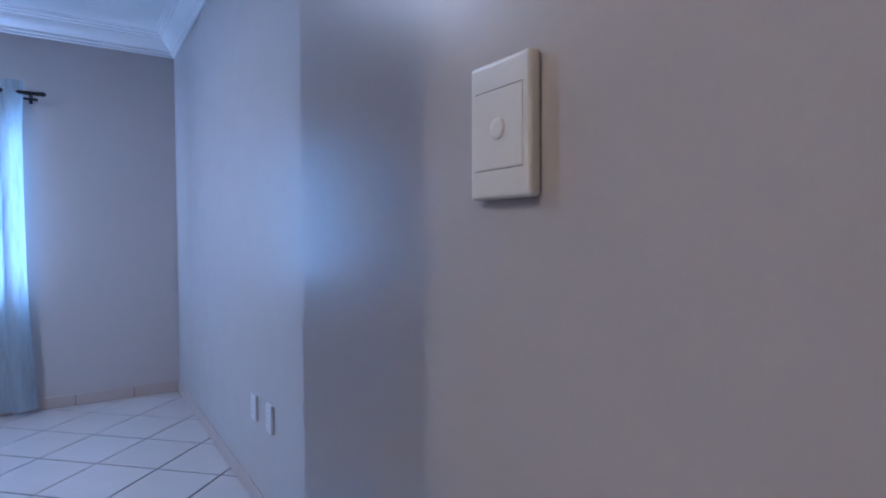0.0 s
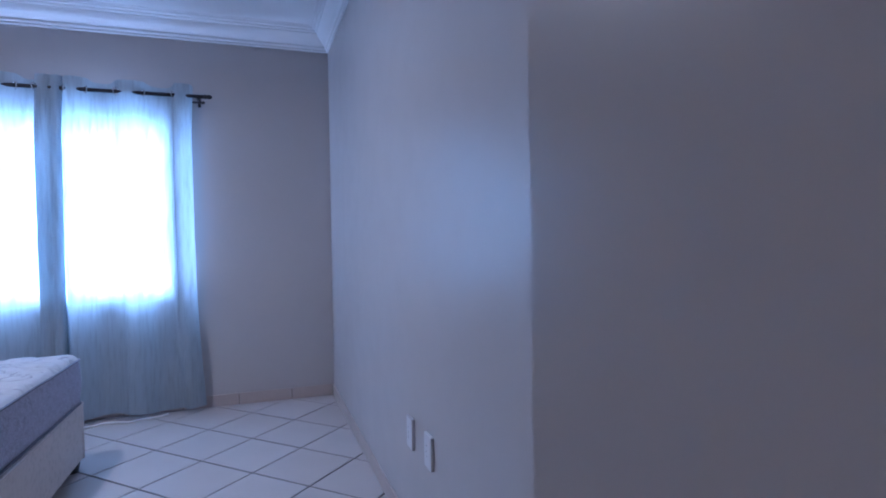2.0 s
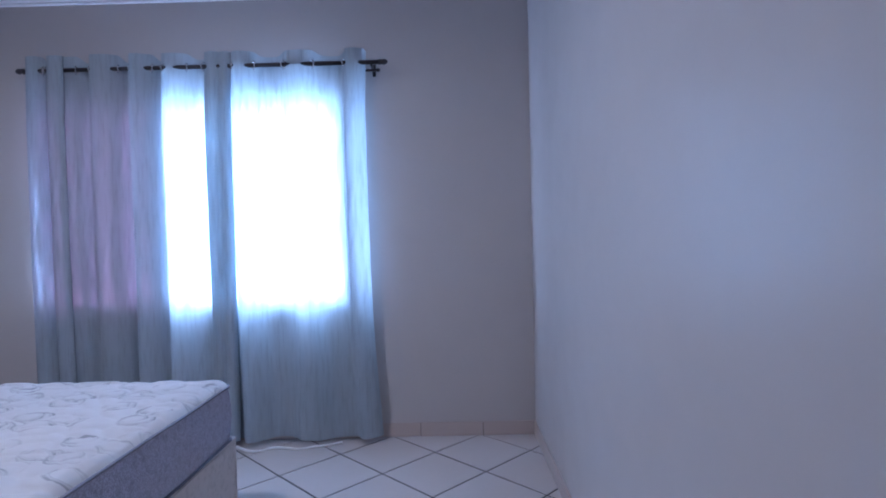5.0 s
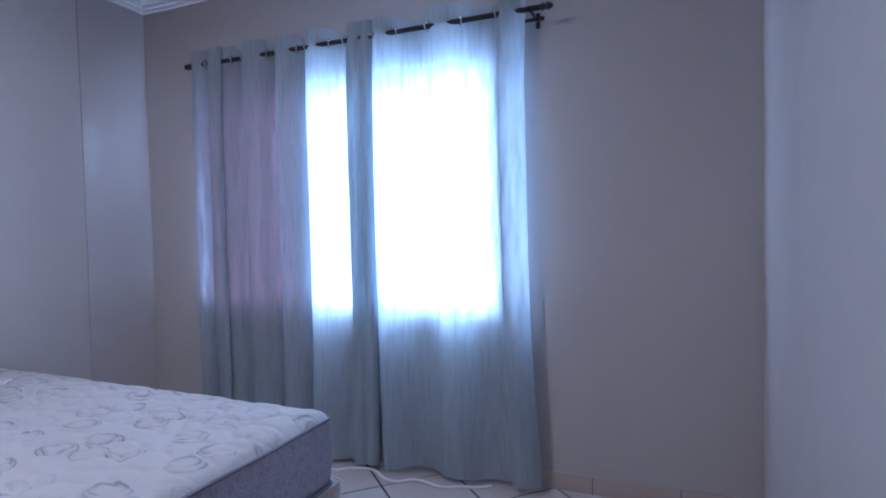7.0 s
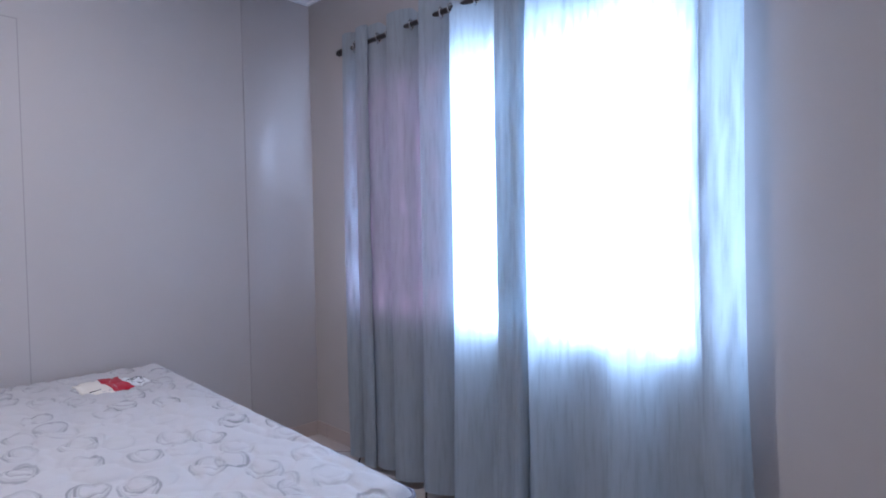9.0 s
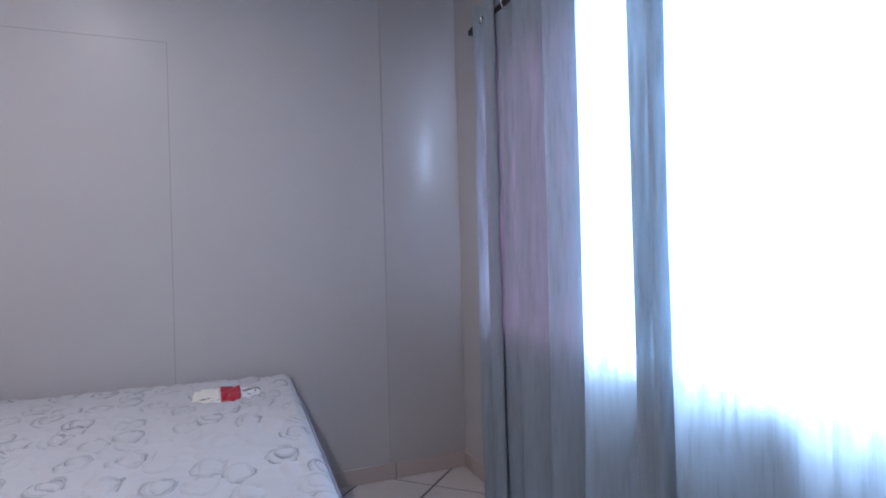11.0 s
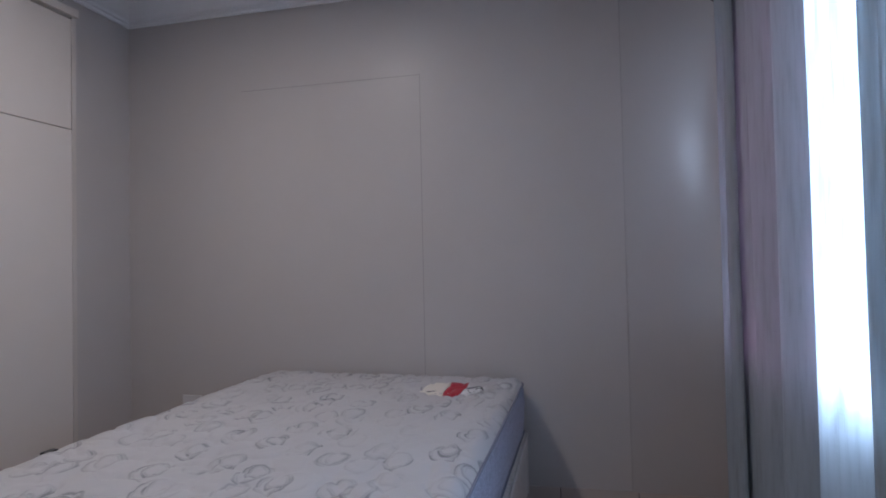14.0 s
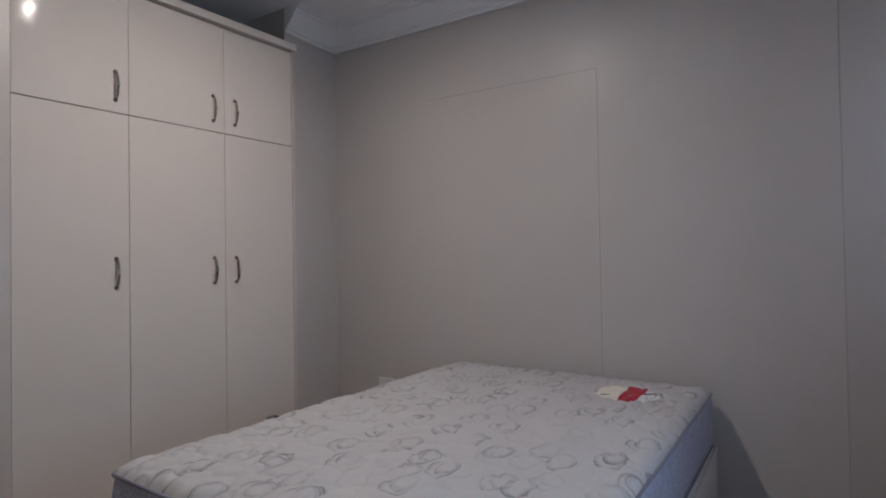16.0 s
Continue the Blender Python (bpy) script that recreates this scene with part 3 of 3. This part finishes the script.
def draped(corners, lift, n=10, thick=0.0012):
    """A thin cloth patch between four corners, following the puffed top."""
    bm = bmesh.new()
    a, b, c, d = (Vector((x, y, 0)) for x, y in corners)
    layers = []
    for up in (0.0, thick):
        layers.append([[bm.verts.new((q.x, q.y, top_z(q.x, q.y) + lift + up)) for q in ((a.lerp(b, i / n)).lerp(d.lerp(c, i / n), j / n) for i in range(n + 1))] for j in range(n + 1)])
    for j in range(n):
        for i in range(n):
            for g in layers:
                bm.faces.new((g[j][i], g[j][i + 1], g[j + 1][i + 1], g[j + 1][i]))
    low, high = layers
    for k in range(n):
        for u, v in (((0, k), (0, k + 1)), ((n, k), (n, k + 1)), ((k, 0), (k + 1, 0)), ((k, n), (k + 1, n))):
            bm.faces.new((low[u[0]][u[1]], low[v[0]][v[1]], high[v[0]][v[1]], high[u[0]][u[1]]))
    bmesh.ops.recalc_face_normals(bm, faces=bm.faces)
    return bm


part("cream_field", draped([(-2.940, -1.338), (-2.905, -1.231), (-3.130, -1.237), (-3.115, -1.335)], 0.0012), CREAM, label_card, "cream part of the label", True)
part("red_field", draped([(-2.895, -1.230), (-2.912, -1.158), (-3.150, -1.157), (-3.140, -1.236)], 0.0016), RED, label_card, "plain red band of the label", True)
part("pale_field", draped([(-2.920, -1.156), (-2.945, -1.088), (-3.085, -1.075), (-3.140, -1.155)], 0.0012), PALE, label_card, "pale silver end of the label", True)
for k in range(7):
    cx, cy, r = -3.035 + 0.016 * (k % 5 - 2), -1.112 + 0.012 * ((k * 3) % 5 - 2), 0.016 + 0.006 * (k % 3)
    arc = [(cx + r * 1.5 * math.cos(radians(a)), cy + r * math.sin(radians(a))) for a in range(67 * k, 67 * k + 130, 20)]
    part("mark", tube(bmesh.new(), [(x, y, top_z(x, y) + 0.003) for x, y in arc], 0.0018, 5), INK, label_card, "dark curved stroke")
part("mark", tube(bmesh.new(), [(-2.950, y, top_z(-2.950, y) + 0.003) for y in (-1.31, -1.29, -1.27)], 0.0022, 5), INK, label_card, "short dark printed bar")

BASE_AT = pose(-2.392, -1.610, 0, 0, 0, -0.4)
bed_base = empty("bed_base", BASE_AT, "cream cloth-covered box bed base on black feet", "bed base")
bm = bmesh.new()
box(bm, (-0.955, -0.69, 0.055), (0.953, 0.690, 0.360), 0.022, 4, BASE_AT)
part("body", bm, BASE, bed_base, smooth=True)
for sx, sy in ((0.953, 0.690), (0.953, -0.69), (-0.955, 0.690), (-0.955, -0.69)):
    ix, iy = (sx - math.copysign(0.004, sx)), (sy - math.copysign(0.004, sy))
    line = [BASE_AT @ Vector((ix, iy, 0.06 + 0.29 * k / 10)) for k in range(11)]
    part("corner_piping", tube(bmesh.new(), line, 0.008, 8), BASE, bed_base, "cream corner piping", True)
    fx, fy = sx - math.copysign(0.042, sx), sy - math.copysign(0.042, sy)
    part("foot", lathe(bmesh.new(), [(0.024, 0.0015), (0.027, 0.006), (0.034, 0.05), (0.034, 0.056)], BASE_AT @ Matrix.Translation((fx, fy, 0)), 18), FOOT, bed_base, "black plastic foot", True)
ring = [BASE_AT @ Vector((-0.001 + x, y, 0.352)) for x, y in dense(rounded(1.913, 1.386, 0.02), 0.05)]
part("top_piping", tube(bmesh.new(), ring, 0.007, 8, True), BASE, bed_base, "cream piping round the top", True)

# ---------------------------------------------------------------- wardrobe
wardrobe = empty("wardrobe", ((WARD_L + WARD_R) / 2, WARD_Y, 0), "cream gloss built-in wardrobe with six closed doors", "wardrobe")
back = WARD_Y - 0.40
ZB, ZM, ZT = 0.07, 1.883, 2.440
for name, lo, hi in (("side_panel", (WARD_R, back, 0.001), (WARD_R + 0.022, WARD_Y, ZT + 0.01)), ("side_panel", (WARD_L - 0.035, back, 0.001), (WARD_L, WARD_Y, ZT + 0.01)),
                     ("top_panel", (WARD_R + 0.022, back, ZT - 0.012), (WARD_L - 0.035, WARD_Y - 0.024, ZT + 0.01)), ("plinth", (WARD_R + 0.022, back, 0.001), (WARD_L - 0.035, WARD_Y - 0.024, ZB)),
                     ("back_panel", (WARD_R + 0.022, back, ZB), (WARD_L - 0.035, back + 0.012, ZT - 0.012)),
                     ("shelf", (WARD_R + 0.022, back + 0.012, ZM - 0.01), (WARD_L - 0.035, WARD_Y - 0.03, ZM + 0.01))):
    part(name, boxes((lo, hi)), CARCASS, wardrobe)
part("top_moulding", boxes(((WARD_R - 0.004, WARD_Y - 0.045, ZT + 0.0102), (WARD_L + 0.004, WARD_Y + 0.020, ZT + 0.052)), bevel=0.006), DOOR, wardrobe, "pale moulded strip along the top")
EDGES = (WARD_L - 0.036, -1.965, -2.449, WARD_R + 0.023)


def wardrobe_door(xa, xb, za, zb, handle_x, handle_z, depth=0.0):
    bm = bmesh.new()
    box(bm, (xb + 0.0008, WARD_Y - 0.022, za + 0.0022), (xa - 0.0008, WARD_Y - 0.002 + depth, zb - 0.0022), 0.0025, 2)
    door = part("door", bm, DOOR, wardrobe)
    y = WARD_Y - 0.002 + depth
    pts = [(handle_x, y + 0.0235 * math.sin(math.pi * k / 14) ** 0.8 + 0.003, handle_z + 0.064 * math.cos(math.pi * k / 14)) for k in range(15)]
    bm = tube(bmesh.new(), pts, 0.0046, 8, taper=lambda u: 0.75 + 0.5 * math.sin(math.pi * u))
    for s in (-1, 1):
        lathe(bm, [(0.0095, -0.001), (0.0095, 0.004), (0.006, 0.009)], pose(handle_x, y, handle_z + s * 0.064, -90, 0, 0), 12)
    grip = part("handle", bm, BRONZE, door, "curved dark bronze bow handle", True)
    ring = [(handle_x + 0.0085 * math.cos(k * math.tau / 12), y + 0.029 + 0.0085 * math.sin(k * math.tau / 12), handle_z) for k in range(12)]
    bm2 = tube(bmesh.new(), ring, 0.0022, 6, True)
    collar = link("collar", bm2, CHROME, True)
    collar.parent = door
    collar.matrix_parent_inverse = door.matrix_basis.inverted()
    tagged(collar, "bright metal ring on the handle")


HANDLES = (-1.908, -2.385, -2.511)
for i in range(3):
    wardrobe_door(EDGES[i], EDGES[i + 1], ZB, ZM, HANDLES[i], 1.169, 0.0008 * i)
    wardrobe_door(EDGES[i], EDGES[i + 1], ZM, ZT, HANDLES[i], 2.003, 0.0008 * (2 - i))

# the wardrobe stands a little out of square
hinge = Matrix.Translation((WARD_R, WARD_Y, 0))
wardrobe.matrix_basis = hinge @ pose(0, 0, 0, 0, 0, -3.0) @ hinge.inverted() @ wardrobe.matrix_basis


# ---------------------------------------------------------------- switches and sockets
def plate(name, at, label, category, mat, w=0.078, h=0.116, t=0.011):
    """A wall plate; its local x runs along the wall and y out of it."""
    ob = empty(name, at, label, category)
    bm = bmesh.new()
    box(bm, (-w / 2, 0.0004, -h / 2), (w / 2, t, h / 2), 0.0045, 3, at)
    part("plate", bm, mat, ob, smooth=False)
    return ob


def on_wall(x, y, z, turn):
    return pose(x, y, z, 0, 0, turn)


at = on_wall(STEP_X, -4.438, 1.309, 90)
switch = plate("light_switch", at, "ivory plastic wall switch plate with a round dimmer knob", "light switch", PLASTIC, 0.078, 0.116, 0.013)
for z in (-0.0335, 0.0335):
    bm = bmesh.new()
    box(bm, (-0.031, 0.0128, z - 0.0004), (0.031, 0.0132, z + 0.0004), m=at)
    part("groove", bm, SEAM, switch, "thin dark seam")
bm = bmesh.new()
box(bm, (-0.0305, 0.0128, -0.0325), (0.0305, 0.0136, 0.0325), 0.0004, 2, at)
part("insert", bm, PLASTIC, switch)
part("knob", lathe(bmesh.new(), [(0.0090, 0.0134), (0.0090, 0.0142), (0.0082, 0.0148), (0.004, 0.0149)], at @ pose(0, 0, 0, -90, 0, 0), 24), PLASTIC, switch, "small round knob", True)

for y, z in ((-2.245, 0.447), (-2.480, 0.458)):
    at = on_wall(0, y, z, 90)
    s = plate("wall_socket", at, "white plastic socket plate low on the wall", "wall socket", PLASTIC2, 0.076, 0.118, 0.014)
    # no holes are cut: dark discs paint the shade inside them
    for dz in (-0.02, 0.0, 0.02):
        part("pin_hole", lathe(bmesh.new(), [(0.0026, 0.0136), (0.0026, 0.0144)], at @ pose(0.008, 0, dz, -90, 0, 0), 10), SHADE_GAP, s, "dark disc standing in for the shade in a pin hole")
at = on_wall(WEST, -2.79, 0.425, -90)
s = plate("wall_socket", at, "white socket plate low beside the wardrobe corner", "wall socket", PLASTIC2, 0.118, 0.076, 0.012)

# ---------------------------------------------------------------- ceiling lamp
def lamp_base(name, x, y, label):
    ob = empty(name, (x, y, TOP), label, "ceiling lamp")
    return ob, Matrix.Translation((x, y, 0))


lamp, here = lamp_base("ceiling_lamp", *LAMP_AT, "small lit white surface downlight on the ceiling")
part("housing", lathe(bmesh.new(), [(0.052, TOP - 0.0005), (0.052, TOP - 0.038), (0.049, TOP - 0.042), (0.026, TOP - 0.042), (0.024, TOP - 0.036)], here), CORD, lamp, smooth=False)
part("lens", lathe(bmesh.new(), [(0.0225, TOP - 0.0365), (0.0225, TOP - 0.0395), (0.018, TOP - 0.0400)], here), GLOW, lamp, "glowing warm lens")
hall_lamp, here = lamp_base("ceiling_lamp", -2.35, -4.63, "lit warm bulb on the ceiling of the entrance hall")
part("rose", lathe(bmesh.new(), [(0.050, TOP - 0.0005), (0.050, TOP - 0.010), (0.040, TOP - 0.020), (0.021, TOP - 0.026)], here), CORD, hall_lamp, smooth=True)
part("holder", lathe(bmesh.new(), [(0.021, TOP - 0.026), (0.021, TOP - 0.066), (0.018, TOP - 0.070)], here), CORD, hall_lamp, smooth=True)
part("bulb", lathe(bmesh.new(), [(0.015, TOP - 0.070), (0.018, TOP - 0.088), (0.030, TOP - 0.112), (0.035, TOP - 0.138), (0.030, TOP - 0.160), (0.016, TOP - 0.173), (0.003, TOP - 0.176)], here), WARM_GLOW, hall_lamp, "glowing warm bulb", True)

# ---------------------------------------------------------------- floor tiles and skirting tiles
PITCH, JOINT_W, U0, V0 = 0.371, 0.0102, 0.127, -0.597
R2 = math.sqrt(2)


def clip(poly, inside, cross):
    out = []
    for p, q in zip(poly, poly[1:] + poly[:1]):
        a, b = inside(p), inside(q)
        if a:
            out.append(p)
        if a != b:
            out.append(cross(p, q))
    return out


def slab(pts, z0, z1, chamfer=0.0012):
    c = Vector((sum(p[0] for p in pts) / len(pts), sum(p[1] for p in pts) / len(pts), 0))
    bm = bmesh.new()
    lo, mid, hi = [], [], []
    for p in pts:
        v = Vector((p[0], p[1], 0)) - c
        inn = v * (1 - chamfer * 1.4 / max(v.length, 0.01))
        lo.append(bm.verts.new((v.x, v.y, z0)))
        mid.append(bm.verts.new((v.x, v.y, z1 - chamfer)))
        hi.append(bm.verts.new((inn.x, inn.y, z1)))
    n = len(pts)
    for a, b in ((lo, mid), (mid, hi)):
        for i in range(n):
            bm.faces.new((a[i], a[(i + 1) % n], b[(i + 1) % n], b[i]))
    bm.faces.new(hi)
    bmesh.ops.recalc_face_normals(bm, faces=bm.faces)
    return bm, c


rng = random.Random(4)
full_tile = None
half = (PITCH - JOINT_W) / 2
for iu in range(-9, 20):
    for iv in range(-24, 4):
        cu, cv = U0 + (iu + 0.5) * PITCH, V0 + (iv + 0.5) * PITCH
        quad = [(cu + a * half, cv + b * half) for a, b in ((-1, -1), (1, -1), (1, 1), (-1, 1))]
        quad = [((u + v) / R2, (v - u) / R2) for u, v in quad]
        whole = all(WEST < x < 0 and LOBBY_END < y < 0 for x, y in quad)
        poly = quad
        for axis, lim, sign in ((0, WEST + 0.004, 1), (0, -0.004, -1), (1, LOBBY_END, 1), (1, -0.004, -1)):
            if poly:
                poly = clip(poly, lambda p: (p[axis] - lim) * sign >= 0,
                            lambda p, q: tuple(p[i] + (q[i] - p[i]) * (lim - p[axis]) / (q[axis] - p[axis]) for i in (0, 1)))
        if len(poly) < 3:
            continue
        area = abs(sum(a[0] * b[1] - b[0] * a[1] for a, b in zip(poly, poly[1:] + poly[:1]))) / 2
        if area < 0.0008:
            continue
        if whole and full_tile is not None:
            c = Vector((sum(p[0] for p in poly) / 4, sum(p[1] for p in poly) / 4, 0))
            ob = new("tile", full_tile)
        else:
            bm, c = slab(poly, -0.0034, 0.0)
            ob = link("tile", bm, TILE)
            if whole:
                full_tile = ob.data
        ob.location = (c.x, c.y, rng.uniform(-0.0004, 0.0004))
        ob.parent = floor

SK_H, SK_T, SK_L = 0.082, 0.008, 0.3705


def skirting(name, start, direction, inward, cuts):
    base = tagged(new(name), "low skirting of beige ceramic tile lengths", kind="structure")
    base.location = (*start, 0)
    d, n = Vector((*direction, 0)), Vector((*inward, 0))
    for a, b in zip(cuts, cuts[1:]):
        bm = bmesh.new()
        p, q = Vector((*start, 0)) + d * (a + 0.0015) + n * 0.0006, Vector((*start, 0)) + d * (b - 0.0015) + n * (SK_T + rng.uniform(0, 0.0012))
        lo, hi = Vector((min(p.x, q.x), min(p.y, q.y), 0.0012)), Vector((max(p.x, q.x), max(p.y, q.y), SK_H + rng.uniform(-0.001, 0.001)))
        box(bm, lo, hi, 0.0018, 2)
        ob = link("tile", bm, SKIRT)
        ob.parent = base
        ob.matrix_parent_inverse = base.matrix_basis.inverted()
    bm = bmesh.new()
    p, q = Vector((*start, 0)) + d * (cuts[0] + 0.002) + n * 0.0004, Vector((*start, 0)) + d * (cuts[-1] - 0.002) + n * (SK_T - 0.002)
    box(bm, (min(p.x, q.x), min(p.y, q.y), 0.001), (max(p.x, q.x), max(p.y, q.y), SK_H - 0.003))
    part("joint_filler", bm, GROUT, base)


skirting("baseboard_north", (0, 0), (-1, 0), (0, -1), [0.010, 0.313, 0.685] + [0.685 + SK_L * k for k in range(1, 8)] + [-WEST - 0.001])
skirting("baseboard_west", (WEST, 0), (0, -1), (1, 0), [0.010, 0.399, 0.760] + [0.760 + SK_L * k for k in range(1, 7)] + [-SOUTH - 0.001])
skirting("baseboard_east", (0, 0), (0, -1), (-1, 0), [0.001] + [0.34 + SK_L * k for k in range(0, 9)] + [-STEP_Y - 0.001])
skirting("baseboard_south", (WEST + 0.010, SOUTH), (1, 0), (0, 1), [0, 0.36, WARD_R - WEST - 0.038])
